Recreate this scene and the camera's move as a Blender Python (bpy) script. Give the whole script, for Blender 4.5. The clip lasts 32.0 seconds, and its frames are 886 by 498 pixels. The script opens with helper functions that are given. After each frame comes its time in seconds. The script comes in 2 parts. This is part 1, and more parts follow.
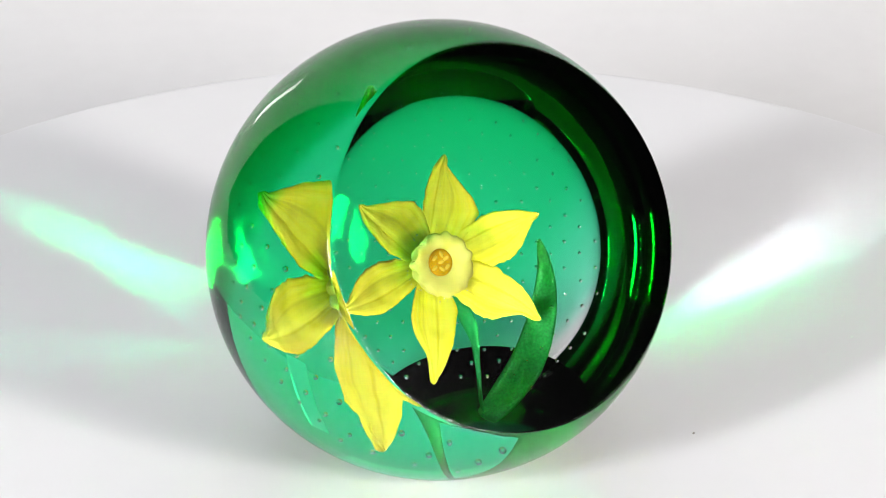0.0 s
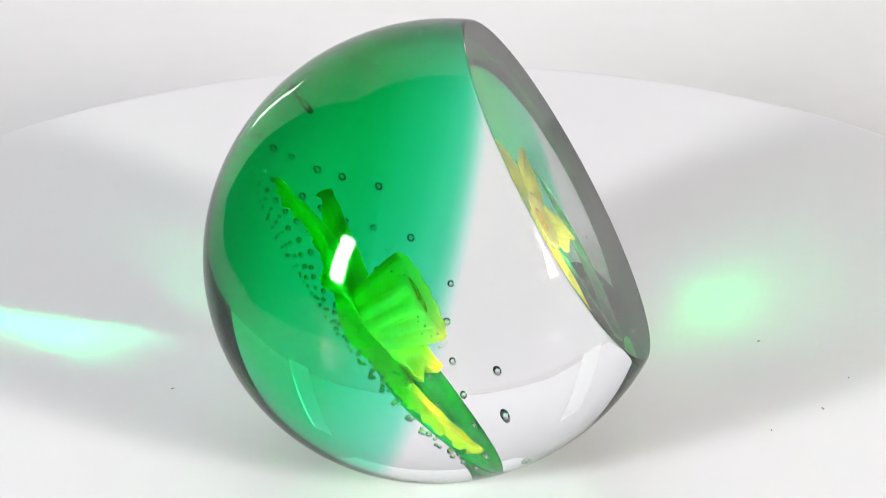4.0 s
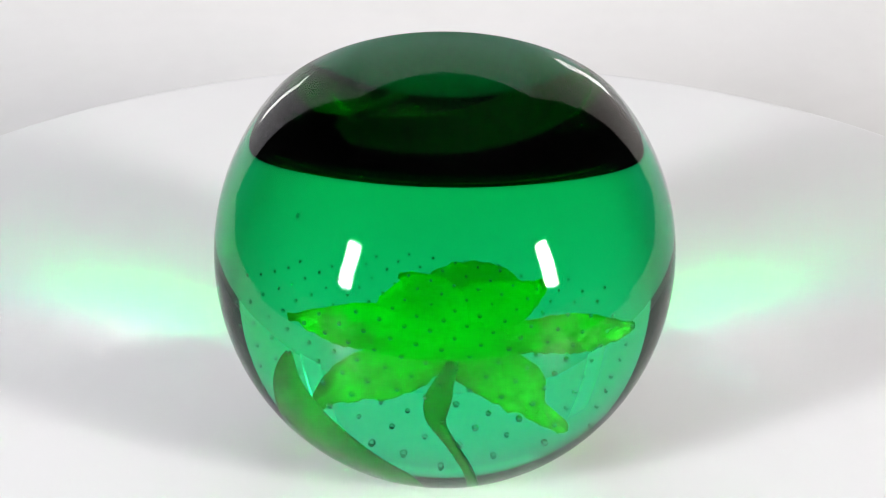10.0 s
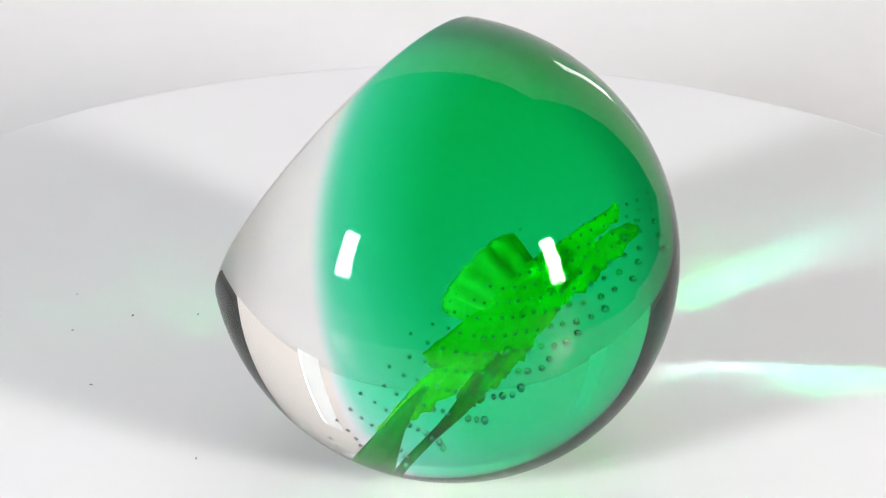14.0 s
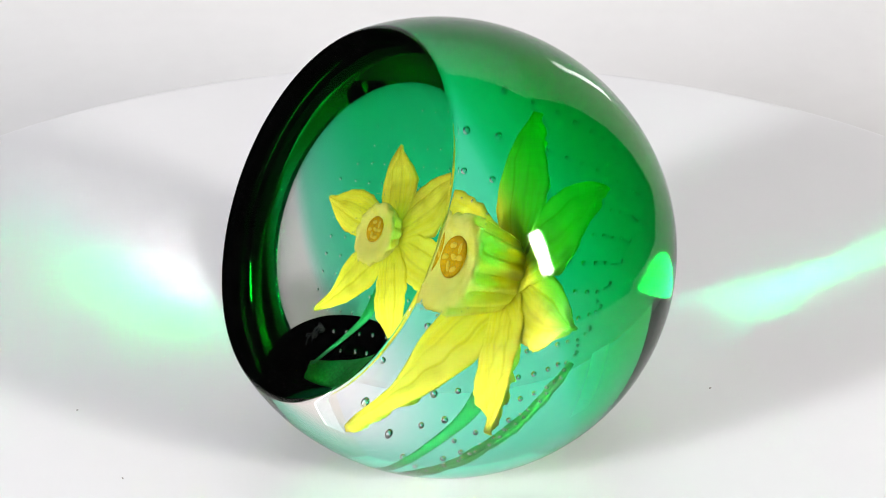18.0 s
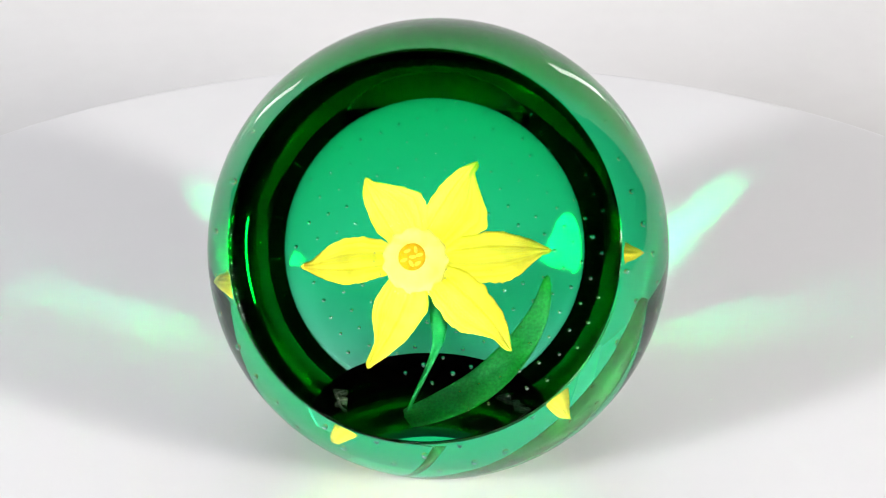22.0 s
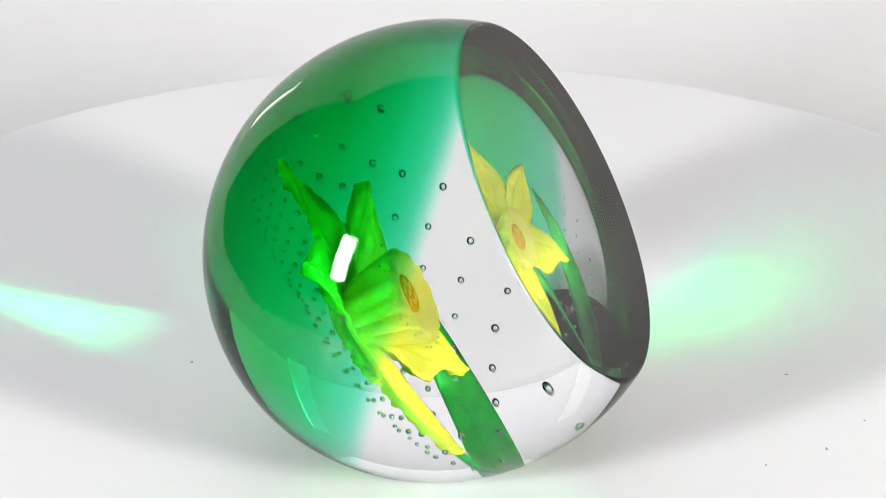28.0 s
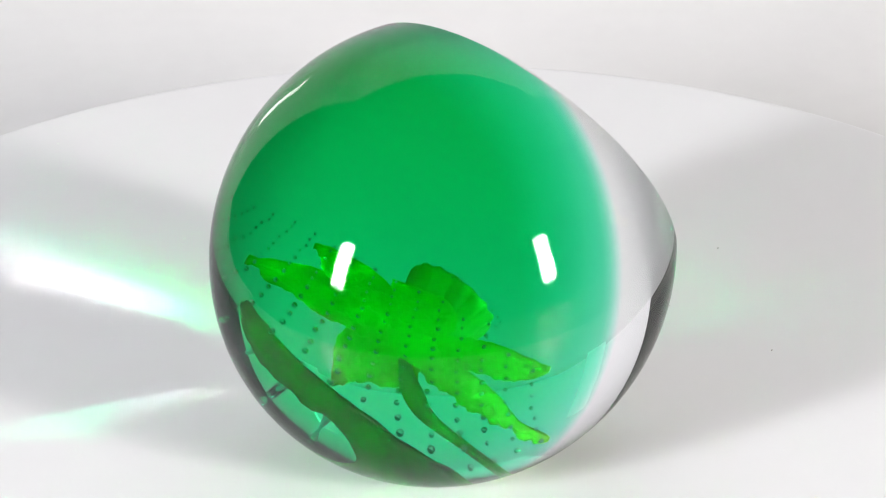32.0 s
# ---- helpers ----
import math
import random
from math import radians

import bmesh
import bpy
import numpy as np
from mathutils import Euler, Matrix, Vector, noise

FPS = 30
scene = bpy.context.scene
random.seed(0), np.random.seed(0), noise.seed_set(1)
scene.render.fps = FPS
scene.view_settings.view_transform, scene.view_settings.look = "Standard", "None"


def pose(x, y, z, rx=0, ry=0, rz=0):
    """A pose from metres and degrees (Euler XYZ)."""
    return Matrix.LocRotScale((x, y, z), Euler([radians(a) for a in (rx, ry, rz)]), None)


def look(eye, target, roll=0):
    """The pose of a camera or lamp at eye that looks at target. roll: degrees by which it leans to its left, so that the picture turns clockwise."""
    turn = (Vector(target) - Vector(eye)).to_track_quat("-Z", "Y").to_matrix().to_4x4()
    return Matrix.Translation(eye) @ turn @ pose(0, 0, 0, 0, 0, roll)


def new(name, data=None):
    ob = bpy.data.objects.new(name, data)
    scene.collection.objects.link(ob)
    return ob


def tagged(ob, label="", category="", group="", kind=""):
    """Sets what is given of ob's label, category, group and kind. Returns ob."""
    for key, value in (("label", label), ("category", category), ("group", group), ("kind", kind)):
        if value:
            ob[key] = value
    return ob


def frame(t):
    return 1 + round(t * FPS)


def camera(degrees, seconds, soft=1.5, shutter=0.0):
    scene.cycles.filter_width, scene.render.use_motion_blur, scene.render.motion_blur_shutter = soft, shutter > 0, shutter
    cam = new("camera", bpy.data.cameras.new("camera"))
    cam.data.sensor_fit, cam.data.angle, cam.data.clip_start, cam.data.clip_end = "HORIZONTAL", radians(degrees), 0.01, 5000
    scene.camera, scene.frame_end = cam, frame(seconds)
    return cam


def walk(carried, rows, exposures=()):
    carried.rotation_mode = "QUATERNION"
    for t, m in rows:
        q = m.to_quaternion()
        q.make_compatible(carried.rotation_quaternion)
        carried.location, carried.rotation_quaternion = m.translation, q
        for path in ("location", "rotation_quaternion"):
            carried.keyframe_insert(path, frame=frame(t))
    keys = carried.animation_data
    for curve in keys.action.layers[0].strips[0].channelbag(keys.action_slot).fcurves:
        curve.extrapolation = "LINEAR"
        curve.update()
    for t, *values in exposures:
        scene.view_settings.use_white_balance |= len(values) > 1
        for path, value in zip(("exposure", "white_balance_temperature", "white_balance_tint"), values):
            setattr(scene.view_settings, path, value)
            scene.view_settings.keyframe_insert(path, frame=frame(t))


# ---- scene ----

# camera: fixed on a stand, looking down at the turntable
TILT, REACH, AIM = 29.27, 0.5797, (0.00025, 0.0, 0.0347)
cam = camera(15.11, 32.0, soft=0.8)
EYE = (AIM[0], -REACH * math.cos(radians(TILT)), AIM[2] + REACH * math.sin(radians(TILT)))
walk(cam, [(0.0, look(EYE, AIM)), (32.0, look(EYE, AIM))], exposures=[(0.0, 0.0), (32.0, 0.0)])

# the turn of the platter: one round in 24.77 s
PERIOD, PHASE = 24.77, 33.74

# dim room light besides the lamps
world = bpy.data.worlds.new("room_light")
scene.world = world
world.use_nodes = True
world.node_tree.nodes["Background"].inputs[0].default_value = (0.9, 0.95, 1.0, 1)
world.node_tree.nodes["Background"].inputs[1].default_value = 0.03
LAMP_GLOW, STRIP_GLOW, TENT_FILL = 101.0, 6.5, 0.97
scene.cycles.sample_clamp_indirect = 0.0
scene.cycles.blur_glossy = 0.0
scene.cycles.use_guiding = False


# ---- materials ----
def material(name):
    m = bpy.data.materials.new(name)
    m.use_nodes = True
    nt = m.node_tree
    return m, nt, nt.nodes["Principled BSDF"]


def node(nt, kind, **sockets):
    n = nt.nodes.new(kind)
    for k, v in sockets.items():
        n.inputs[k.replace("_", " ")].default_value = v
    return n


def plain(name, colour, rough=0.5, metal=0.0, grain=0.06, scale=40.0, bump=0.1, size=0.001, transmit=0.0, gloss=0.5):
    """A surface with two scales of mottling and a fine relief."""
    m, nt, b = material(name)
    co = nt.nodes.new("ShaderNodeTexCoord")
    fine = node(nt, "ShaderNodeTexNoise", Scale=scale * 12, Detail=4.0)
    broad = node(nt, "ShaderNodeTexNoise", Scale=scale, Detail=2.0)
    add = nt.nodes.new("ShaderNodeMath")
    add.operation = "ADD"
    for n, k in ((fine, 0), (broad, 1)):
        nt.links.new(co.outputs["Object"], n.inputs["Vector"])
        nt.links.new(n.outputs["Fac"], add.inputs[k])
    ramp = nt.nodes.new("ShaderNodeMapRange")
    ramp.inputs["From Min"].default_value, ramp.inputs["From Max"].default_value = 0.6, 1.4
    ramp.inputs["To Min"].default_value, ramp.inputs["To Max"].default_value = 1 - grain, 1 + grain
    nt.links.new(add.outputs[0], ramp.inputs["Value"])
    mix = nt.nodes.new("ShaderNodeVectorMath")
    mix.operation = "SCALE"
    mix.inputs[0].default_value = colour
    nt.links.new(ramp.outputs[0], mix.inputs["Scale"])
    nt.links.new(mix.outputs[0], b.inputs["Base Color"])
    bp = node(nt, "ShaderNodeBump", Strength=bump, Distance=size)
    nt.links.new(fine.outputs["Fac"], bp.inputs["Height"])
    nt.links.new(bp.outputs[0], b.inputs["Normal"])
    b.inputs["Roughness"].default_value, b.inputs["Metallic"].default_value = rough, metal
    b.inputs["Specular IOR Level"].default_value = gloss
    if transmit:
        see_through(m, nt, b, mix.outputs[0], transmit)
    return m


def glass(name, shine=1.0, haze=0.0):
    """Clear glass; shine is the share of the weak mirror image that its skin gives back, haze how soft that image is."""
    m = bpy.data.materials.new(name)
    m.use_nodes = True
    nt = m.node_tree
    nt.nodes.remove(nt.nodes["Principled BSDF"])
    through_it = node(nt, "ShaderNodeBsdfRefraction", Roughness=0.0, IOR=1.518)
    through_it.inputs["Color"].default_value = (0.995, 0.998, 0.996, 1)
    gloss = node(nt, "ShaderNodeBsdfAnisotropic", Roughness=haze)
    fresnel = node(nt, "ShaderNodeFresnel", IOR=1.518)
    amount = nt.nodes.new("ShaderNodeMapRange")
    for k, v in (("From Min", 0.1), ("From Max", 0.95), ("To Min", shine), ("To Max", 0.87)):
        amount.inputs[k].default_value = v
    nt.links.new(fresnel.outputs[0], amount.inputs["Value"])
    nt.links.new(amount.outputs[0], gloss.inputs["Color"])
    mx = nt.nodes.new("ShaderNodeMixShader")
    nt.links.new(fresnel.outputs[0], mx.inputs[0])
    nt.links.new(through_it.outputs[0], mx.inputs[1])
    nt.links.new(gloss.outputs[0], mx.inputs[2])
    nt.links.new(mx.outputs[0], nt.nodes["Material Output"].inputs["Surface"])
    return m


def hazed_glass():
    """Cut glass whose polish leaves fine marks along one way, so that its gloss is a little soft."""
    m = bpy.data.materials.new("polished_cut_glass")
    m.use_nodes = True
    nt = m.node_tree
    nt.nodes.remove(nt.nodes["Principled BSDF"])
    through_it = node(nt, "ShaderNodeBsdfRefraction", Roughness=0.0, IOR=1.518)
    through_it.inputs["Color"].default_value = (0.995, 0.998, 0.996, 1)
    gloss = node(nt, "ShaderNodeBsdfAnisotropic", Anisotropy=0.0)
    gloss.distribution = "GGX"
    gloss.inputs["Color"].default_value = (0.57, 0.57, 0.57, 1)
    co = nt.nodes.new("ShaderNodeTexCoord")
    scratch = node(nt, "ShaderNodeTexNoise", Scale=1.0, Detail=3.0)
    stretch = nt.nodes.new("ShaderNodeMapping")
    stretch.inputs["Scale"].default_value = (1200, 60, 60)
    nt.links.new(co.outputs["Object"], stretch.inputs["Vector"])
    nt.links.new(stretch.outputs[0], scratch.inputs["Vector"])
    amount = nt.nodes.new("ShaderNodeMapRange")
    amount.inputs["From Min"].default_value, amount.inputs["From Max"].default_value = 0.3, 0.7
    amount.inputs["To Min"].default_value, amount.inputs["To Max"].default_value = 0.066, 0.078
    nt.links.new(scratch.outputs["Fac"], amount.inputs["Value"])
    nt.links.new(amount.outputs[0], gloss.inputs["Roughness"])
    fresnel = node(nt, "ShaderNodeFresnel", IOR=1.518)
    mx = nt.nodes.new("ShaderNodeMixShader")
    nt.links.new(fresnel.outputs[0], mx.inputs[0])
    nt.links.new(through_it.outputs[0], mx.inputs[1])
    nt.links.new(gloss.outputs[0], mx.inputs[2])
    nt.links.new(mx.outputs[0], nt.nodes["Material Output"].inputs["Surface"])
    return m


def green_film():
    """Transparent green glass that thins out to clear at its edge."""
    m = bpy.data.materials.new("green_glass_overlay")
    m.use_nodes = True
    nt = m.node_tree
    nt.nodes.remove(nt.nodes["Principled BSDF"])
    at = nt.nodes.new("ShaderNodeAttribute")
    at.attribute_name = "thickness"
    colour = nt.nodes.new("ShaderNodeCombineColor")
    for k, share in enumerate(GREEN):
        power = nt.nodes.new("ShaderNodeMath")
        power.operation = "POWER"
        power.inputs[0].default_value = share
        nt.links.new(at.outputs["Fac"], power.inputs[1])
        nt.links.new(power.outputs[0], colour.inputs[k])
    t = nt.nodes.new("ShaderNodeBsdfTransparent")
    nt.links.new(colour.outputs[0], t.inputs["Color"])
    nt.links.new(t.outputs[0], nt.nodes["Material Output"].inputs["Surface"])
    return m


def glow(name, colour, strength):
    m = bpy.data.materials.new(name)
    m.use_nodes = True
    nt = m.node_tree
    nt.nodes.remove(nt.nodes["Principled BSDF"])
    e = nt.nodes.new("ShaderNodeEmission")
    e.inputs["Color"].default_value, e.inputs["Strength"].default_value = (*colour, 1), strength
    nt.links.new(e.outputs[0], nt.nodes["Material Output"].inputs["Surface"])
    m.cycles.emission_sampling = "FRONT"
    return m


def tent_fill(name, colour, strength, high):
    """Fabric with added glow, brightest near the ground and dimmer towards its upper edge."""
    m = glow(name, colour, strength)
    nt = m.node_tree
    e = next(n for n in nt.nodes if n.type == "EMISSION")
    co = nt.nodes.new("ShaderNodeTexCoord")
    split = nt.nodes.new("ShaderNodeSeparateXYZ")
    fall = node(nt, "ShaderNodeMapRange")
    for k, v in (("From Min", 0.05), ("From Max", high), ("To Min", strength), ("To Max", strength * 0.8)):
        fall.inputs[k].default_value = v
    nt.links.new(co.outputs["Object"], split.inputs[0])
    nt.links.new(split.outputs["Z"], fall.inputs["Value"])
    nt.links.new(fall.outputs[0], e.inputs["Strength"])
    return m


def see_through(m, nt, b, colour, share):
    """Lets part of the light pass through a thin coloured glass piece."""
    tr = nt.nodes.new("ShaderNodeBsdfTranslucent")
    nt.links.new(colour, tr.inputs["Color"])
    mx = nt.nodes.new("ShaderNodeMixShader")
    mx.inputs[0].default_value = share
    nt.links.new(b.outputs[0], mx.inputs[1])
    nt.links.new(tr.outputs[0], mx.inputs[2])
    nt.links.new(mx.outputs[0], nt.nodes["Material Output"].inputs["Surface"])
    return m


def petal_glass(name, colour, dark, stripes, share, veins=0.0):
    """Opaque coloured glass with streaks along the petal."""
    m, nt, b = material(name)
    at = nt.nodes.new("ShaderNodeAttribute")
    at.attribute_name = "streak"
    no = node(nt, "ShaderNodeTexNoise", Scale=stripes, Detail=3.0)
    no.noise_dimensions = "2D"
    nt.links.new(at.outputs["Vector"], no.inputs["Vector"])
    mix = nt.nodes.new("ShaderNodeMix")
    mix.data_type = "RGBA"
    mix.inputs[6].default_value, mix.inputs[7].default_value = (*dark, 1), (*colour, 1)
    r = nt.nodes.new("ShaderNodeMapRange")
    r.inputs["From Min"].default_value, r.inputs["From Max"].default_value = 0.3, 0.55
    nt.links.new(no.outputs["Fac"], r.inputs["Value"])
    nt.links.new(r.outputs[0], mix.inputs[0])
    # two darker veins along the petal
    split = nt.nodes.new("ShaderNodeSeparateXYZ")
    nt.links.new(at.outputs["Vector"], split.inputs[0])
    last = split.outputs["X"]
    for op, value in (("ABSOLUTE", 0.0), ("SUBTRACT", 0.95), ("ABSOLUTE", 0.0)):
        step = nt.nodes.new("ShaderNodeMath")
        step.operation = op
        step.inputs[1].default_value = value
        nt.links.new(last, step.inputs[0])
        last = step.outputs[0]
    band = nt.nodes.new("ShaderNodeMapRange")
    for k, v in (("From Min", 0.03), ("From Max", 0.22), ("To Min", veins), ("To Max", 0.0)):
        band.inputs[k].default_value = v
    nt.links.new(last, band.inputs["Value"])
    veined = nt.nodes.new("ShaderNodeMix")
    veined.data_type = "RGBA"
    veined.inputs[7].default_value = (dark[0] * 0.62, dark[1] * 0.6, dark[2] * 0.3, 1)
    nt.links.new(band.outputs[0], veined.inputs[0])
    nt.links.new(mix.outputs[2], veined.inputs[6])
    mix = veined
    nt.links.new(mix.outputs[2], b.inputs["Base Color"])
    bp = node(nt, "ShaderNodeBump", Strength=0.12, Distance=0.0004)
    nt.links.new(no.outputs["Fac"], bp.inputs["Height"])
    nt.links.new(bp.outputs[0], b.inputs["Normal"])
    b.inputs["Roughness"].default_value = 0.6
    b.inputs["Specular IOR Level"].default_value = 0.0
    return see_through(m, nt, b, mix.outputs[2], share)


GREEN = (0.005, 0.61, 0.165)
MAT_GLASS = glass("clear_lead_glass", 0.55)
MAT_BUBBLE = glass("bubble_wall", 0.95)
MAT_BASE = glass("ground_glass_base", 0.95, 0.04)
MAT_HAZED = hazed_glass()
MAT_GREEN = green_film()
MAT_YELLOW = petal_glass("yellow_glass", (0.95, 0.96, 0.07), (0.92, 0.91, 0.035), 2.5, 0.07, 0.3)
MAT_TRUMPET = petal_glass("deep_yellow_glass", (0.98, 0.95, 0.20), (0.97, 0.92, 0.13), 3.0, 0.15)
MAT_AMBER = plain("amber_glass", (0.80, 0.47, 0.01), 0.5, gloss=0.0, grain=0.3, scale=700, bump=0.3, size=0.0003)
MAT_AMBER_LIGHT = plain("light_amber_glass", (0.92, 0.70, 0.06), 0.5, gloss=0.0, grain=0.15, scale=700)
MAT_STEM = plain("green_stem_glass", (0.03, 0.50, 0.12), 0.5, gloss=0.0, grain=0.2, scale=150, transmit=0.3)
MAT_LEAF = plain("green_leaf_glass", (0.07, 0.58, 0.14), 0.5, gloss=0.0, grain=0.35, scale=160, transmit=0.6)
MAT_PLATTER = plain("white_plastic", (0.86, 0.85, 0.85), 0.3, grain=0.01, scale=8, bump=0.0)
MAT_SHEET = plain("white_paper", (0.84, 0.83, 0.82), 0.8, grain=0.02, scale=10, bump=0.05)
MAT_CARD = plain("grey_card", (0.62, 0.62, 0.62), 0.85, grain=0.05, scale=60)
MAT_BLACK = plain("black_plastic", (0.02, 0.02, 0.022), 0.4, grain=0.1)
MAT_WALL = plain("dark_painted_wall", (0.14, 0.14, 0.15), 0.85, grain=0.1, scale=2)
MAT_TABLE = plain("dark_table", (0.05, 0.045, 0.04), 0.6, grain=0.25, scale=4)
MAT_LAMP = glow("cool_lamp_diffuser", (0.955, 0.965, 1.0), LAMP_GLOW)
MAT_LAMP_WARM = glow("warm_lamp_diffuser", (1.0, 0.97, 0.955), LAMP_GLOW)
MAT_STRIP = glow("strip_diffuser", (1.0, 0.99, 0.98), STRIP_GLOW)
# no lamp lights this fabric: its glow is added fill
MAT_TENT = tent_fill("tent_fill_fabric", (0.985, 0.965, 1.0), TENT_FILL, 0.587)
MAT_TENT_WARM = tent_fill("warm_tent_fill", (1.0, 0.93, 0.88), TENT_FILL, 0.587)
MAT_TENT_TOP = glow("top_tent_fill", (0.98, 0.97, 1.0), TENT_FILL * 1.22)
MAT_SCRATCH = plain("engraved_glass", (0.16, 0.18, 0.17), 0.9, gloss=0.0)
MAT_DUST = plain("grey_dust", (0.42, 0.40, 0.37), 0.9)


# ---- mesh helpers ----
def part(name, bm, mat, parent=None, label="", smooth=True):
    me = bpy.data.meshes.new(name)
    if bm is not None:
        for f in bm.faces:
            f.smooth = smooth
        bm.to_mesh(me)
        bm.free()
    me.materials.append(mat)
    ob = new(name, me)
    ob.parent = parent
    if label:
        ob["label"] = label
    return ob


def box(x, y, z, bevel=0.0):
    """A box of that size that stands on z = 0."""
    bm = bmesh.new()
    bmesh.ops.create_cube(bm, size=1.0)
    bmesh.ops.scale(bm, vec=(x, y, z), verts=bm.verts)
    bmesh.ops.translate(bm, vec=(0, 0, z / 2), verts=bm.verts)
    if bevel:
        bmesh.ops.bevel(bm, geom=bm.edges[:], offset=bevel, segments=2, affect="EDGES", profile=0.5)
    return bm


def lathe(profile, steps=64):
    """Turns a line of (radius, z) about the z axis; radius 0 closes an end."""
    bm = bmesh.new()
    rings = []
    for r, z in profile:
        if r <= 1e-9:
            rings.append([bm.verts.new((0, 0, z))])
        else:
            rings.append([bm.verts.new((r * math.cos(2 * math.pi * i / steps), r * math.sin(2 * math.pi * i / steps), z)) for i in range(steps)])
    for a, b in zip(rings, rings[1:]):
        for i in range(steps):
            j = (i + 1) % steps
            if len(a) == 1 and len(b) > 1:
                bm.faces.new((a[0], b[j], b[i]))
            elif len(b) == 1 and len(a) > 1:
                bm.faces.new((a[i], a[j], b[0]))
            elif len(a) > 1:
                bm.faces.new((a[i], a[j], b[j], b[i]))
    bmesh.ops.recalc_face_normals(bm, faces=bm.faces[:])
    return bm


# ---- the room, table and set ----
FLOOR = -0.042


def room():
    size, low, high = 2.0, -0.78, 1.7
    t = 0.1
    spans = {
        "wall_north": ((2 * size + 2 * t, t, high - low), (0, size + t / 2, low)),
        "wall_south": ((2 * size + 2 * t, t, high - low), (0, -size - t / 2, low)),
        "wall_east": ((t, 2 * size, high - low), (size + t / 2, 0, low)),
        "wall_west": ((t, 2 * size, high - low), (-size - t / 2, 0, low)),
        "ceiling": ((2 * size + 2 * t, 2 * size + 2 * t, t), (0, 0, high)),
        "floor": ((2 * size + 2 * t, 2 * size + 2 * t, t), (0, 0, low - t)),
    }
    for name, (s, at) in spans.items():
        ob = part(name, box(*s), MAT_WALL, smooth=False)
        ob.location = at
        tagged(ob, "dark unlit surface of the room round the set", "wall" if "wall" in name else name, kind="structure")


def table():
    t = new("table")
    t.location = (0, 0.05, -0.78)
    tagged(t, "dark table that carries the white photo set", "table")
    top = part("tabletop", box(1.84, 1.84, 0.03, 0.004), MAT_TABLE, t, smooth=False)
    top.location = (0, 0, 0.78 + FLOOR - 0.033)
    for x in (-0.84, 0.84):
        for y in (-0.84, 0.84):
            leg = part("leg", box(0.06, 0.06, 0.78 + FLOOR - 0.034, 0.003), MAT_TABLE, t, smooth=False)
            leg.location = (x, y, 0)


def backdrop():
    # white paper that runs back into the added tent
    outline = ((-0.30, 0.02), (0.30, 0.02), (0.30, 0.16), (0.40, 0.33), (0.40, 0.93), (-0.40, 0.93), (-0.40, 0.33), (-0.30, 0.16))
    bm = bmesh.new()
    face = bm.faces.new([bm.verts.new((x, y, FLOOR)) for x, y in outline])
    more = bmesh.ops.extrude_face_region(bm, geom=[face])
    bmesh.ops.translate(bm, vec=(0, 0, -0.003), verts=[g for g in more["geom"] if isinstance(g, bmesh.types.BMVert)])
    bmesh.ops.recalc_face_normals(bm, faces=bm.faces[:])
    ob = part("paper_sheet", bm, MAT_SHEET, smooth=False)
    tagged(ob, "plain white paper sheet under the turntable", "paper")


def fill_tent():
    """An unseen cube of white fabric whose glow adds fill, open towards the turntable."""
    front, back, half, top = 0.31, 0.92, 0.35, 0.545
    t = new("fill_tent")
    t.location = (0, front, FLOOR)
    tagged(t, "unseen white fabric tent with glow added for fill, open at the front", "light tent")
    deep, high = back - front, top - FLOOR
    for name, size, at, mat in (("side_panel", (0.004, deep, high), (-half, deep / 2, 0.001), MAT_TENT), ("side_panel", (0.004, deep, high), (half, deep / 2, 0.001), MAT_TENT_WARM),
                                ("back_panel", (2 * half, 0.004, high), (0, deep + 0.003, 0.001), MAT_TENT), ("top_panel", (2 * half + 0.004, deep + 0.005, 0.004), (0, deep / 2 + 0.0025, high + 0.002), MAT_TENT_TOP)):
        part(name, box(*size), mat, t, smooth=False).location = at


def streak_light(at, target, low, high):
    """A short upright light strip added unseen in the tent, glowing between two heights."""
    thing = new("streak_light")
    thing.location = (at[0], at[1], FLOOR)
    tagged(thing, "short upright white strip light added unseen in the tent", "lamp", "strip lights in the tent")
    turn = pose(0, 0, 0, 0, 0, math.degrees(math.atan2(target[0] - at[0], at[1] - target[1])))
    body = part("housing", box(STRIP_W + 0.006, 0.012, high - FLOOR + 0.004, 0.002), MAT_SHEET, thing, smooth=False)
    body.matrix_basis = turn @ Matrix.Translation((0, 0.0085, 0))
    glowing = part("diffuser", box(STRIP_W, 0.003, high - low, 0.0005), MAT_STRIP, thing, "glowing white diffuser", smooth=False)
    glowing.matrix_basis = turn @ Matrix.Translation((0, 0.0005, low - FLOOR))


def blocker_card(x0, x1, y, high):
    """A small grey card on a foot, added unseen to block a strip light."""
    thing = new("blocker_card")
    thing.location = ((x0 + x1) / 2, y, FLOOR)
    tagged(thing, "small grey card added out of view to block a strip light", "card", "cards before the strip lights")
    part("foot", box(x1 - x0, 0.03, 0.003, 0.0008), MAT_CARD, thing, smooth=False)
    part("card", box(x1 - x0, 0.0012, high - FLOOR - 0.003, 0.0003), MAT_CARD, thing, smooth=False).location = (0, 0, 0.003)


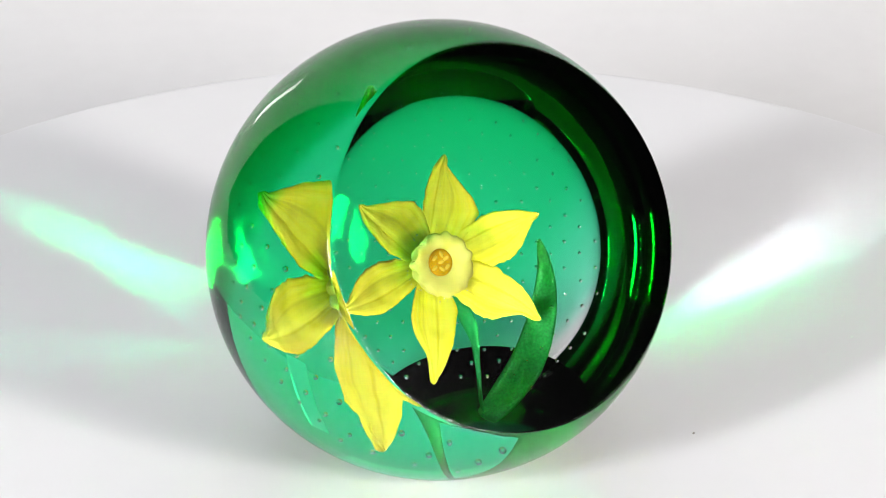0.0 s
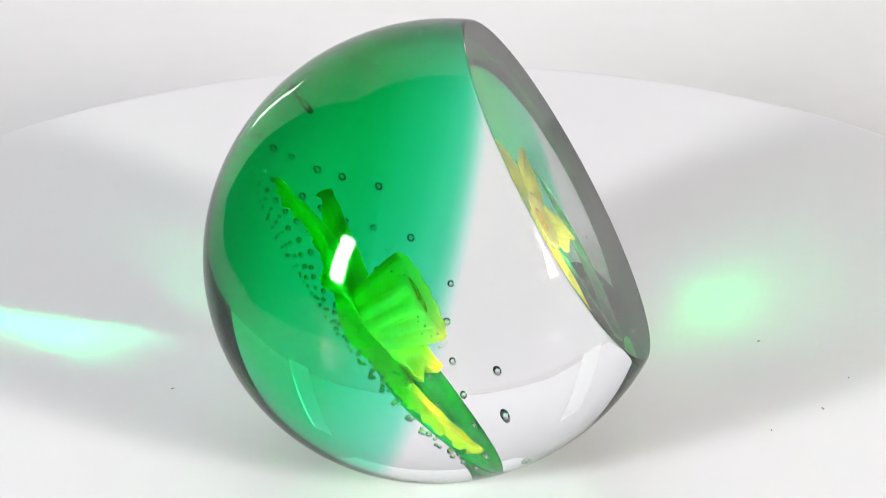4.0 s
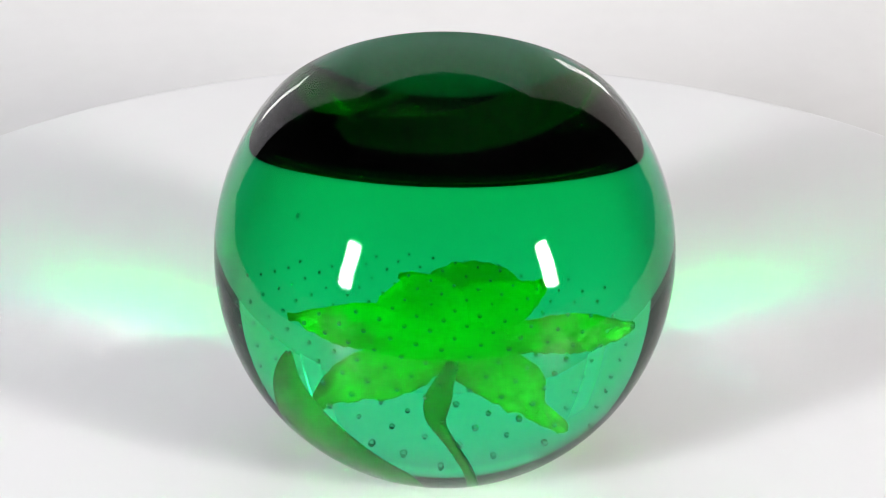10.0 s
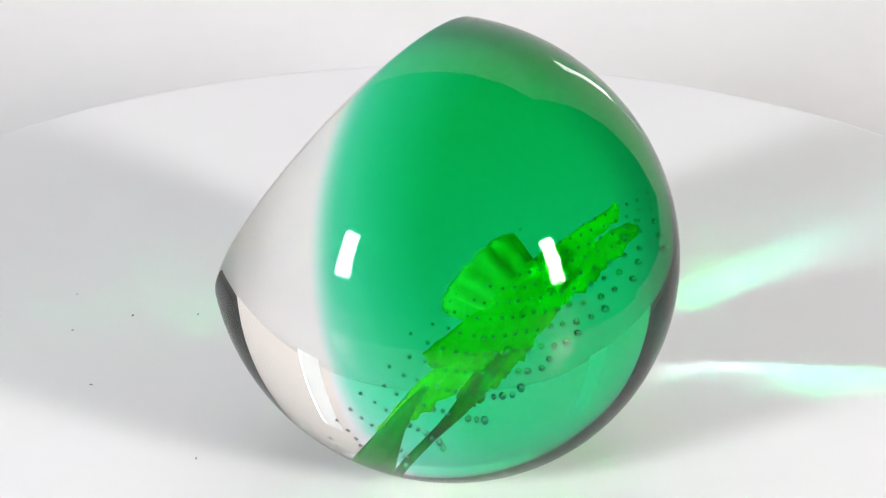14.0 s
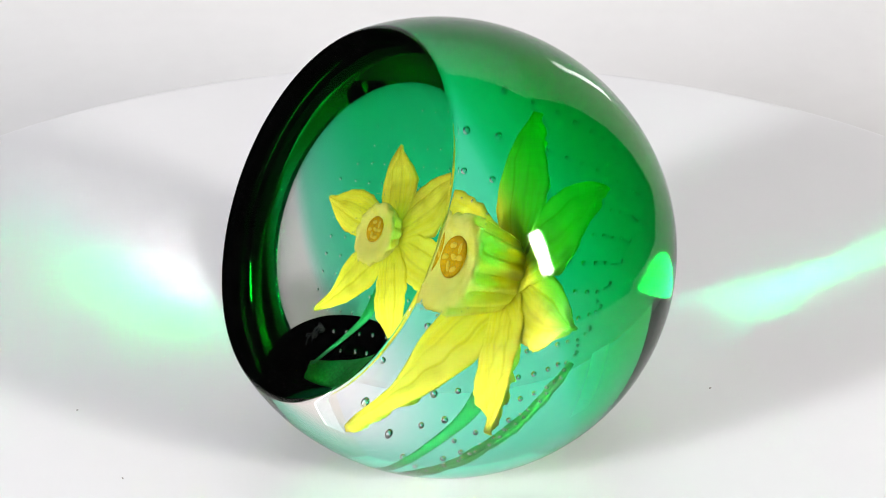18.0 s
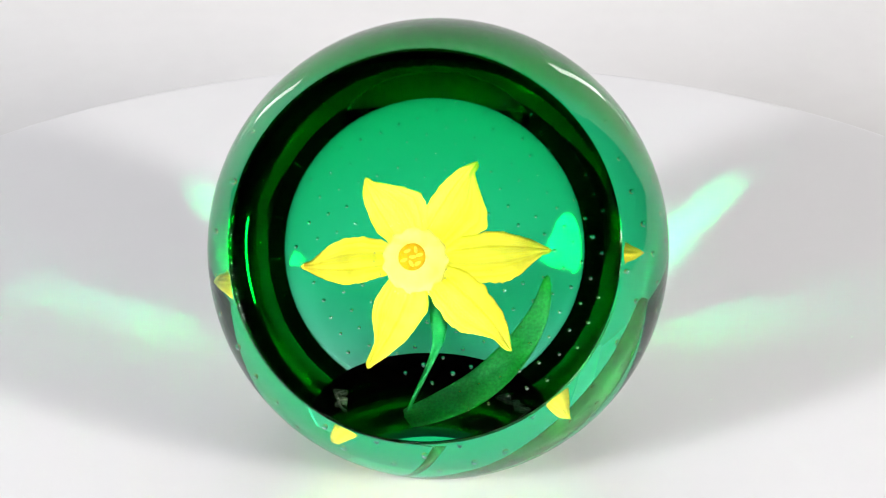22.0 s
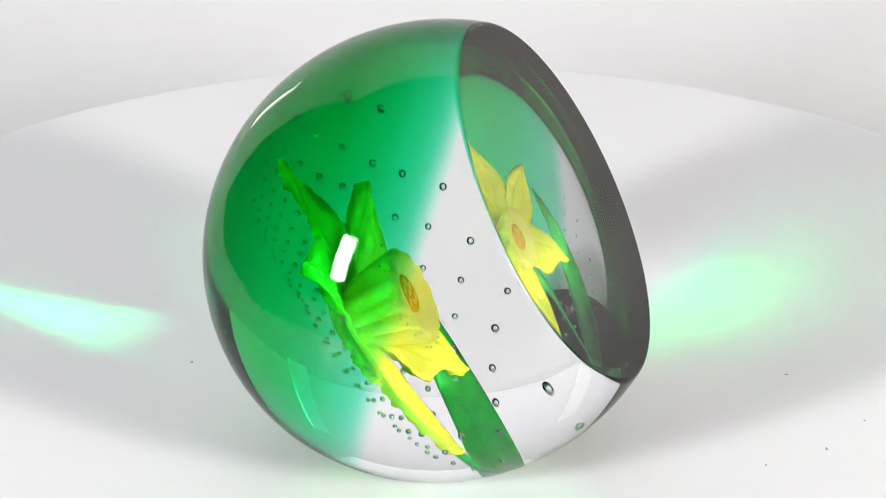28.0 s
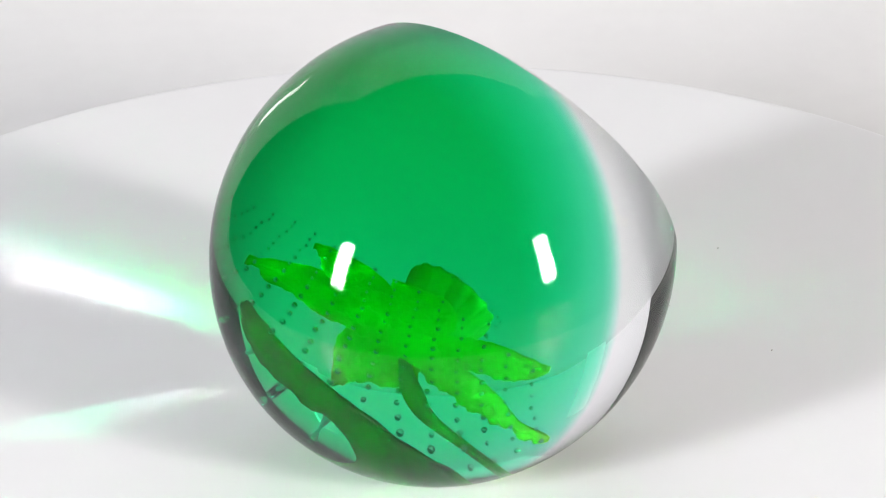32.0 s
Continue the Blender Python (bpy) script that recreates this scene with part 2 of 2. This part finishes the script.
def lamp(at, target, low, wide, tall, shine):
    """A small panel lamp on a foot: at is the middle of its face, low the height of what it stands on."""
    thing = new("panel_lamp")
    x, y, z = at
    thing.location = (x, y, low)
    tagged(thing, "small rectangular panel lamp shining on the glass", "lamp", "lamps round the turntable")
    m = look((0, 0, z - low), (target[0] - x, target[1] - y, target[2] - low))
    bm = box(wide + 0.008, tall + 0.008, 0.018, 0.002)
    bmesh.ops.translate(bm, vec=(0, 0, 0.0015), verts=bm.verts)
    part("housing", bm, MAT_BLACK, thing, smooth=False).matrix_basis = m
    bm = box(wide, tall, 0.003, 0.0005)
    bmesh.ops.translate(bm, vec=(0, 0, -0.002), verts=bm.verts)
    part("diffuser", bm, shine, thing, "glowing white diffuser", smooth=False).matrix_basis = m
    back = m @ Vector((0, 0, 0.03))
    pole = part("pole", lathe([(0, 0.004), (0.006, 0.004), (0.006, z - low), (0, z - low)], 16), MAT_BLACK, thing)
    pole.location = (back.x, back.y, 0)
    foot = part("foot", lathe([(0, 0), (0.035, 0), (0.035, 0.003), (0.03, 0.006), (0, 0.006)], 32), MAT_BLACK, thing)
    foot.location = (back.x, back.y, 0)


LAMP_W, LAMP_H, STRIP_W = 0.116, 0.332, 0.034


def lamps():
    for az, el, shine in ((-130.5, 16.5, MAT_LAMP), (127.0, 15.5, MAT_LAMP_WARM)):
        a, e, r = radians(az), radians(el), 0.95
        lamp((r * math.sin(a) * math.cos(e), r * math.cos(a) * math.cos(e), 0.037 + r * math.sin(e)), (0, 0, 0.037), FLOOR, LAMP_W, LAMP_H, shine)
    # strips out of view, placed for the two streaks on the ball's edge
    streak_light((-0.266, 0.48), (0, 0), -0.012, 0.122)
    streak_light((0.222, 0.48), (0, 0), 0.008, 0.165)
    # unseen cards keep the strips from showing through the glass
    blocker_card(-0.171, -0.139, 0.30, 0.09)
    blocker_card(0.114, 0.141, 0.30, 0.105)


DISC = 0.145


def turntable():
    t = new("turntable")
    t.location = (0, 0, FLOOR)
    tagged(t, "round white display turntable turning slowly", "turntable")
    part("base", lathe([(0, 0), (0.105, 0), (0.108, 0.003), (0.108, 0.027), (0.10, 0.030), (0, 0.030)], 96), MAT_PLATTER, t)
    top = -FLOOR
    p = part("platter", lathe([(0, top - 0.010), (DISC - 0.003, top - 0.010), (DISC - 0.0008, top - 0.009), (DISC, top - 0.007), *((DISC - 0.0026 * (1 - math.cos(a)), top - 0.0026 * (1 - math.sin(a))) for a in (radians(11.25 * n) for n in range(9))), (DISC - 0.0032, top), (DISC - 0.006, top), (0, top)], 256), MAT_PLATTER, t, "smooth white round platter")
    for k, (x, y) in enumerate(((-6.0, -58.4), (34.4, -29.0), (-30.4, -57.9), (11.6, 48.4), (11.4, -74.6), (1.0, -68.5), (0.4, -82.2), (24.9, -59.7))):
        bm = bmesh.new()
        bmesh.ops.create_icosphere(bm, subdivisions=1, radius=(0.00022, 0.00030, 0.00018, 0.00026)[k % 4])
        bmesh.ops.scale(bm, vec=(1.5, 0.8, 0.5), verts=bm.verts)
        speck = part("dust_speck", bm, MAT_DUST, p, "grey speck of dust")
        speck.matrix_basis = pose(x * 0.001, y * 0.001, top + 0.0001, 0, 0, k * 40)
    return t, p


# ---- the paperweight: u to the side, v up along the cut face, w out of the cut face, from the ball's middle ----
R, LONG, LIFT, SLOPE, CUT = 0.04, 0.04155, 0.0346, radians(30.04), 0.0236
N = Vector((0, -math.cos(SLOPE), math.sin(SLOPE)))
V = Vector((0, math.sin(SLOPE), math.cos(SLOPE)))
U = Vector((1, 0, 0))
MID = Vector((0, 0, LIFT))


def at_mm(u, v, w):
    return MID + (U * u + V * v + N * w) * 0.001


def glass_body(parent):
    bm = bmesh.new()
    steps, rows = 288, 220
    profile = [(0.0, CUT)] + [(k * 0.008, CUT) for k in (1, 2, 3)]
    rim = R * math.sqrt(1 - (CUT / LONG) ** 2)
    soft = 0.0004
    profile += [(rim - soft - 0.0003, CUT), (rim - soft - 0.0001, CUT)]
    first = math.acos((CUT - soft * 1.3) / LONG)
    last = (R * math.sin(first), LONG * math.cos(first))
    for i in range(7):
        f = i / 7
        a, b, c = (rim - soft, CUT), (rim - 0.00004, CUT - 0.00004), last
        profile.append(tuple((1 - f) ** 2 * a[n] + 2 * f * (1 - f) * b[n] + f * f * c[n] for n in (0, 1)))
    for i in range(rows):
        th = first + (math.pi - first) * i / (rows - 1)
        profile.append((R * math.sin(th) if i < rows - 1 else 0.0, LONG * math.cos(th)))
    rings = []
    for r, w in profile:
        if r < 1e-9:
            rings.append([bm.verts.new(MID + N * w)])
        else:
            rings.append([bm.verts.new(MID + N * w + (U * math.cos(2 * math.pi * k / steps) + V * math.sin(2 * math.pi * k / steps)) * r) for k in range(steps)])
    for n, (a, b) in enumerate(zip(rings, rings[1:])):
        for k in range(steps):
            j = (k + 1) % steps
            if len(a) == 1:
                bm.faces.new((a[0], b[k], b[j]))
            elif len(b) == 1:
                bm.faces.new((a[k], b[0], a[j]))
            else:
                bm.faces.new((a[k], b[k], b[j], a[j]))
    cut = bmesh.ops.bisect_plane(bm, geom=bm.verts[:] + bm.edges[:] + bm.faces[:], plane_co=(0, 0, 0.0002), plane_no=(0, 0, 1), clear_inner=True)
    ring = [g for g in cut["geom_cut"] if isinstance(g, bmesh.types.BMEdge)]
    for e in ring:
        e.smooth = False
    bmesh.ops.holes_fill(bm, edges=ring)
    bmesh.ops.recalc_face_normals(bm, faces=bm.faces[:])
    bm.normal_update()
    for f in bm.faces:
        f.material_index = 1 if f.normal.dot(N) > 0.9995 else 2 if f.normal.z < -0.9999 else 0
    ob = part("glass_body", bm, MAT_GLASS, parent, "clear polished glass ball with a slanting flat face")
    ob.data.materials.append(MAT_HAZED)
    ob.data.materials.append(MAT_BASE)
    return ob


def green_layer(parent):
    """The green overlay just under the skin of the rear half."""
    m = Vector((0, -math.cos(radians(13.5)), -math.sin(radians(13.5))))
    side = Vector((1, 0, 0))
    up = side.cross(m).normalized()
    bm = bmesh.new()
    lay = bm.verts.layers.float.new("thickness")
    rad, limit = R * 0.996, 0.04
    rows, steps = 90, 160
    first = math.acos(limit)
    grid = []
    for i in range(rows + 1):
        th = first + (math.pi - first) * i / rows
        row = []
        for k in range(steps if i < rows else 1):
            ph = 2 * math.pi * k / steps
            q = m * math.cos(th) + (side * math.cos(ph) + up * math.sin(ph)) * math.sin(th)
            p = (q + N * (q.dot(N) * (LONG / R - 1))) * rad
            h = CUT - 0.0006
            if p.dot(N) > h:
                p -= N * (p.dot(N) - h)
            p.z = max(p.z, -LIFT + 0.0007)
            v = bm.verts.new(MID + p)
            x = max(0.0, -0.035 - math.cos(th))
            edge = min(1.0, x / 0.13)
            v[lay] = 0.25 * edge * edge * (3 - 2 * edge) + 0.75 * min(1.0, x / 0.48) ** 1.15
            # denser towards the top, fainter towards the bottom
            v[lay] *= 0.92 + 0.5 * max(-0.42, p.z / R)
            row.append(v)
        grid.append(row)
    for a, b in zip(grid, grid[1:]):
        for k in range(steps):
            j = (k + 1) % steps
            bm.faces.new((a[k], a[j], b[j], b[k]) if len(b) > 1 else (a[k], a[j], b[0]))
    return part("green_overlay", bm, MAT_GREEN, parent, "transparent emerald green glass fading to clear")


def ribbon(centre, widths, thick, sag, streak=1.0, ridges=0, wave=0.0, lumps=0.0, facing=None, rough=0.0):
    """A leaf-like solid: centre gives (u, v, w) along s, widths the half widths of both sides along s, sag how far the sides bend along w; in mm."""
    n, cols = 40, 16
    bm = bmesh.new()
    lay = bm.verts.layers.float_vector.new("streak")
    faces = []
    sheets = []
    for side in (1, -1):
        sheet = []
        for i in range(n + 1):
            s = i / n
            c, a, b = Vector(centre(s)), Vector(centre(max(0, s - 0.01))), Vector(centre(min(1, s + 0.01)))
            d = (b - a).normalized()
            cross = d.cross(facing(c) if facing else Vector((0, 0, 1))).normalized()
            up = cross.cross(d).normalized()
            row = []
            for k in range(cols + 1):
                t = 2 * k / cols - 1
                wd = widths(s)[0 if t < 0 else 1]
                lump = lumps * noise.noise(c * 0.45 + cross * (t * wd * 0.45)) * (1 - t ** 4)
                here = c + cross * (t * wd)
                if side < 0:
                    lump -= rough * (0.5 + noise.noise(here * 0.9) + 0.5 * noise.noise(here * 2.1)) * (1 - t ** 4)
                wd *= 1 + 0.09 * rough * noise.noise(Vector((s * 9.0, t, c.x)))
                q = c + cross * (t * wd * (1 + 0.05 * wave * math.sin(11 * s + 2 * t))) + up * (sag(s) * t * t + wave * 0.35 * t * math.sin(5.5 * s + wave) + side * thick * 0.5 * math.sqrt(max(0, 1 - t * t * 0.98)) * min(1, 0.25 + wd / 2) + lump + 0.12 * ridges * math.cos(t * 9.0) * (1 - t * t) * side)
                v = bm.verts.new(at_mm(*q))
                v[lay] = Vector((t * 3.0 * streak, s * 0.5 * streak, 0))
                row.append(v)
            sheet.append(row)
        sheets.append(sheet)
    for z, sheet in enumerate(sheets):
        for i in range(n):
            for k in range(cols):
                q = (sheet[i][k], sheet[i][k + 1], sheet[i + 1][k + 1], sheet[i + 1][k])
                bm.faces.new(q if z == 0 else q[::-1])
    a, b = sheets
    for i in range(n):
        for k in (0, cols):
            bm.faces.new((a[i][k], a[i + 1][k], b[i + 1][k], b[i][k]))
    for k in range(cols):
        for i in (0, n):
            bm.faces.new((a[i][k], a[i][k + 1], b[i][k + 1], b[i][k]))
    bmesh.ops.recalc_face_normals(bm, faces=bm.faces[:])
    return bm


FLOWER = Vector((-4.0, -1.8, -12.3))


def petal(tip, left, right, bend, parent, belly=0.8, wave=0.0):
    """One petal from the flower's middle to its tip (u, v, w); each side has its half width, where it is widest, and how hollow it runs to the tip."""
    base, end = FLOWER, Vector(tip)
    way = end - base
    sidew = Vector((-way.y, way.x, 0)).normalized()

    def centre(s):
        r = 0.08 + 0.92 * s
        return base + Vector((way.x * r, way.y * r, 0)) + sidew * (bend * math.sin(math.pi * s)) + Vector((0, 0, way.z * s ** 1.7 + belly * math.sin(math.pi * s)))

    def half(s, width, full, hollow):
        if s < full:
            share = 0.46 + 0.54 * math.sin(s / full * math.pi / 2) ** 1.3
        else:
            share = max(0.0, 1 - ((s - full) / (1 - full)) ** 2) ** hollow
        tip_round = 0.75 * math.sqrt(max(0.0, 1 - max(0.0, (s - 0.93) / 0.07) ** 2))
        return max(0.12, tip_round, width * share)

    bm = ribbon(centre, lambda s: (half(s, *left), half(s, *right)), 0.9, lambda s: 1.1 * (1 - s) ** 0.8 - 0.2, ridges=1.0, wave=wave, lumps=0.45, rough=0.9)
    return part("petal", bm, MAT_YELLOW, parent)


def daffodil(parent):
    core = part("flower_core", None, MAT_YELLOW, parent, "yellow glass daffodil with six petals")
    bm = bmesh.new()
    bmesh.ops.create_uvsphere(bm, u_segments=24, v_segments=12, radius=0.0042)
    frame_m = Matrix((U, V, N)).transposed().to_4x4()
    bmesh.ops.transform(bm, matrix=Matrix.Translation(at_mm(*(FLOWER + Vector((0, 0, -0.2))))) @ frame_m @ Matrix.Diagonal((1, 1, 0.4, 1)), verts=bm.verts)
    for f in bm.faces:
        f.smooth = True
    bm.to_mesh(core.data)
    bm.free()
    petals = (((-13.4, 11.6, -11.7), (3.2, 0.50, 0.8), (6.7, 0.42, 1.5), 0.0, 0.9, 0.6), ((19.7, 0.8, -10.6), (3.7, 0.50, 0.9), (5.4, 0.54, 1.6), 0.0, 0.8, -0.7), ((-10.7, -21.3, -6.9), (5.4, 0.33, 1.0), (3.6, 0.42, 3.5), 0.0, 0.3, 0.5),
              ((5.9, 15.5, -13.5), (3.2, 0.50, 0.8), (7.4, 0.53, 2.4), 0.0, 1.3, 0.4), ((13.8, -16.9, -9.4), (4.9, 0.50, 1.0), (4.1, 0.50, 3.0), 0.0, 0.9, 0.9), ((-23.4, -4.5, -8.0), (3.7, 0.53, 1.0), (4.5, 0.50, 1.5), 0.0, 0.4, -0.5))
    for tip, left, right, bend, belly, wave in petals:
        petal(tip, left, right, bend, core, belly, wave)
    # the trumpet: a ridged cup with a frilled mouth, filled to a shallow dish
    steps = 132
    bm = bmesh.new()
    lay = bm.verts.layers.float_vector.new("streak")
    prof = [(3.2, 0.0), (3.7, 1.2), (4.1, 2.6), (4.5, 4.2), (4.9, 5.6), (5.2, 6.7), (5.4, 7.4), (5.55, 7.9), (5.55, 8.25), (5.35, 8.55), (4.95, 8.68), (4.4, 8.62), (3.7, 8.4), (3.0, 8.1), (2.4, 7.85), (0.0, 7.75)]
    lean = Vector((0.08, -0.06, 0))
    rings = []
    for i, (r, h) in enumerate(prof):
        if r == 0:
            v = bm.verts.new(at_mm(*(FLOWER + Vector((0, 0, h)) + lean * h)))
            rings.append([v])
            continue
        row = []
        for k in range(steps):
            ph = 2 * math.pi * k / steps
            fr = max(0.0, 1 - abs(h - 8.3) / 1.4) if i >= 4 else 0.0
            wob = 1 + 0.16 * (abs(math.cos(5.5 * ph + 0.4 * math.sin(2 * ph))) * 1.7 - 1.2) * min(1, h / 2.2) * (1 - fr if i < 8 else 0) + (fr if i < 10 else 0) * (0.03 * math.sin(11 * ph + 1.0) + 0.025 * math.sin(17 * ph))
            q = FLOWER + lean * h + Vector((math.cos(ph) * r * wob, math.sin(ph) * r * wob, h + (fr if i < 11 else 0) * 0.14 * math.sin(13 * ph)))
            v = bm.verts.new(at_mm(*q))
            v[lay] = Vector((ph * 2.0, h * 0.1, 0)) if i < 8 else Vector((0.6 * math.cos(ph), r * 0.1 + 0.6 * math.sin(ph), 0))
            row.append(v)
        rings.append(row)
    for a, b in zip(rings, rings[1:]):
        for k in range(steps):
            j = (k + 1) % steps
            bm.faces.new((a[k], a[j], b[j], b[k]) if len(b) > 1 else (a[k], a[j], b[0]))
    bmesh.ops.recalc_face_normals(bm, faces=bm.faces[:])
    part("trumpet", bm, MAT_TRUMPET, core, "ridged yellow trumpet with a frilled rim")
    # the amber heart
    eye = FLOWER + Vector((0, 0.1, 0)) + Vector((0, 0, 7.95))
    bm = lathe([(0, 0.0), (0.0022, 0.0), (0.0024, 0.00008), (0.0023, 0.0002), (0.0019, 0.00026), (0, 0.00022)], 40)
    bmesh.ops.transform(bm, matrix=Matrix.Translation(at_mm(*eye)) @ frame_m, verts=bm.verts)
    part("flower_heart", bm, MAT_AMBER, core, "amber heart of the trumpet")
    for k in range(7):
        a = k * math.pi / 3 + 0.3 + 0.25 * math.sin(5 * k)
        r = 1.35 + 0.3 * math.sin(3 * k) if k < 6 else 0.2
        bm = bmesh.new()
        bmesh.ops.create_icosphere(bm, subdivisions=2, radius=0.0005)
        chip = Matrix.Translation(at_mm(*(eye + Vector((r * math.cos(a), r * math.sin(a), 0.24))))) @ frame_m @ pose(0, 0, 0, 0, 0, math.degrees(a) + 40 * (k % 3)) @ Matrix.Diagonal((1.35, 0.7, 0.22, 1))
        bmesh.ops.transform(bm, matrix=chip, verts=bm.verts)
        part("stamen", bm, MAT_AMBER_LIGHT, core)
    return core


def spline(points):
    """A smooth line through the points, over s from 0 to 1."""
    def on(s):
        x = s * (len(points) - 1)
        i = min(len(points) - 2, int(x))
        f = x - i
        p = [Vector(points[min(len(points) - 1, max(0, i + d))]) for d in (-1, 0, 1, 2)]
        return 0.5 * (2 * p[1] + (p[2] - p[0]) * f + (2 * p[0] - 5 * p[1] + 4 * p[2] - p[3]) * f * f + (3 * p[1] - p[0] - 3 * p[2] + p[3]) * f ** 3)
    return on


def sheet_at(u, v):
    """The height of the slightly hollow sheet in which leaf and bubbles lie."""
    return -14.3 - 0.10 * v + 7.5e-6 * (u * u + min(v, 8.0) ** 2) ** 2


def sheet_normal(c):
    return Vector((sheet_at(c.x - 0.5, c.y) - sheet_at(c.x + 0.5, c.y), sheet_at(c.x, c.y - 0.5) - sheet_at(c.x, c.y + 0.5), 1.0))


def stem_and_leaf(parent):
    line = spline(((-1.0, -5.5, -12.9), (0.3, -10.2, -12.6), (0.9, -15.7, -11.8), (-0.6, -21.0, -9.9), (-2.2, -25.2, -8.0), (-3.7, -29.4, -6.0)))
    part("stem", ribbon(line, lambda s: (0.75 + 0.85 * math.exp(-((s - 0.28) / 0.17) ** 2) - 0.5 * s,) * 2, 1.8, lambda s: -0.2), MAT_STEM, parent, "dark green curved stem")
    way = ((-3.2, -29.8), (2.4, -27.4), (8.8, -23.4), (14.6, -17.0), (18.2, -10.2), (19.3, -3.6))
    line = spline([(u, v, sheet_at(u, v) - 0.6) for u, v in way])
    part("leaf", ribbon(line, lambda s: (3.5 * math.sin(math.pi * (0.16 + 0.83 * s)) ** 0.75 * (1 - 0.22 * s),) * 2, 1.3, lambda s: 0.4, wave=0.3, lumps=0.6, facing=sheet_normal), MAT_LEAF, parent, "long green leaf blade")


def bubbles(parent):
    """Rows of trapped air bubbles in one sheet behind the flower, and fine froth round the trumpet."""
    def ball(name, cuts):
        bm = bmesh.new()
        bmesh.ops.create_icosphere(bm, subdivisions=cuts, radius=1.0)
        bmesh.ops.reverse_faces(bm, faces=bm.faces[:])
        for f in bm.faces:
            f.smooth = True
        me = bpy.data.meshes.new(name)
        bm.to_mesh(me)
        bm.free()
        me.materials.append(MAT_BUBBLE)
        return me

    me = ball("air_bubble", 3)
    rnd = random.Random(4)
    for i in range(-14, 20):
        for k in range(-14, 20):
            u = -11.3 + 3.3 * i + 1.7 * k + rnd.uniform(-0.2, 0.2)
            v = -9.9 + 1.5 * i - 2.95 * k + rnd.uniform(-0.2, 0.2)
            w = sheet_at(u, v) + rnd.uniform(-0.15, 0.15)
            if (u * u + v * v) / 1600 + w * w / 1726 > (0.855 if u > 4 else 0.82) or math.hypot(u, v) > (30 if u > 4 else 24 if v < -8 else 25.5 if u < 0 else 28) or at_mm(u, v, w).z < 0.004:
                continue
            ob = new("air_bubble", me)
            ob.parent = parent
            r = rnd.uniform(0.28, 0.38) * 0.001 * (0.98 if v < -10 else 0.95 if v < 4 else 0.88 if v < 9 else 0.72)
            ob.location = at_mm(u, v, w)
            ob.scale = (r, r, r)
    # froth: far too small and many to pick apart
    bm = bmesh.new()
    spots = []
    for k in range(30):
        a = rnd.uniform(0, 2 * math.pi)
        r = 6.1 + rnd.uniform(0.0, 0.7)
        spots.append((FLOWER.x + r * math.cos(a), FLOWER.y + r * math.sin(a), FLOWER.z + 8.2 + rnd.uniform(-1.2, 0.6)))
    for k in range(26):
        f = rnd.random()
        spots.append((-17 - 6.5 * f, -1.7 - 2.4 * f + rnd.uniform(-0.4, 0.4), -9.8 + 2.0 * f - rnd.uniform(0.5, 1.1)))
    for q in spots:
        bmesh.ops.create_icosphere(bm, subdivisions=2, radius=rnd.uniform(0.08, 0.17) * 0.001, matrix=Matrix.Translation(at_mm(*q)))
    bmesh.ops.reverse_faces(bm, faces=bm.faces[:])
    tagged(part("froth", bm, MAT_BUBBLE, parent, "fine froth of tiny air bubbles"), kind="stuff")


def engraving(parent):
    """Faint scratched loops under the base, in two short lines of writing that cannot be read."""
    for u0, y0, turn, count in ((14.3, 6.6, -42, 7), (-16.4, 4.6, -78, 6)):
        for k in range(count):
            tall, wide, steps = 0.0009 + 0.0005 * ((k * 7) % 3), 0.0004 + 0.00015 * (k % 2), 18
            bm = bmesh.new()
            rings = [[bm.verts.new(((wide + d) * math.cos(a), (tall + d) * math.sin(a), z)) for a in (2 * math.pi * n / steps for n in range(steps - 3 * (k % 2)))]
                     for d, z in ((-0.00007, 0), (0.00007, 0), (0.00007, 0.0001), (-0.00007, 0.0001))]
            for a, b in zip(rings, rings[1:] + rings[:1]):
                for p, q in zip(range(len(a)), range(1, len(a))):
                    bm.faces.new((a[p], a[q], b[q], b[p]))
            ob = part("engraved_mark", bm, MAT_SCRATCH, parent, smooth=False)
            ob.matrix_basis = pose(u0 * 0.001, y0 * 0.001, 0.00035, 0, 0, turn) @ pose((k - count / 2) * 0.00095, 0.0004 * (k % 2), 0, 0, 0, -20 + 60 * (k % 3))


def paperweight():
    thing = new("paperweight")
    tagged(thing, "green and clear glass paperweight with a yellow daffodil inside", "paperweight")
    glass_body(thing)
    green_layer(thing)
    daffodil(thing)
    stem_and_leaf(thing)
    bubbles(thing)
    engraving(thing)
    return thing


room()
table()
backdrop()
fill_tent()
lamps()
TURNTABLE, PLATTER = turntable()
WEIGHT = paperweight()


def motions():
    """The platter turns at an even pace and carries the paperweight, which stands a little off its axis."""
    steps = [k * 0.5 for k in range(65)]
    turned = [(t, t * 360 / PERIOD + PHASE) for t in steps]
    walk(PLATTER, [(t, pose(0, 0, 0, 0, 0, a)) for t, a in turned])
    off = Vector((-0.00057, 0.00024, 0))
    walk(WEIGHT, [(t, pose(0, 0, 0, 0, 0, a) @ Matrix.Translation(off)) for t, a in turned])


motions()
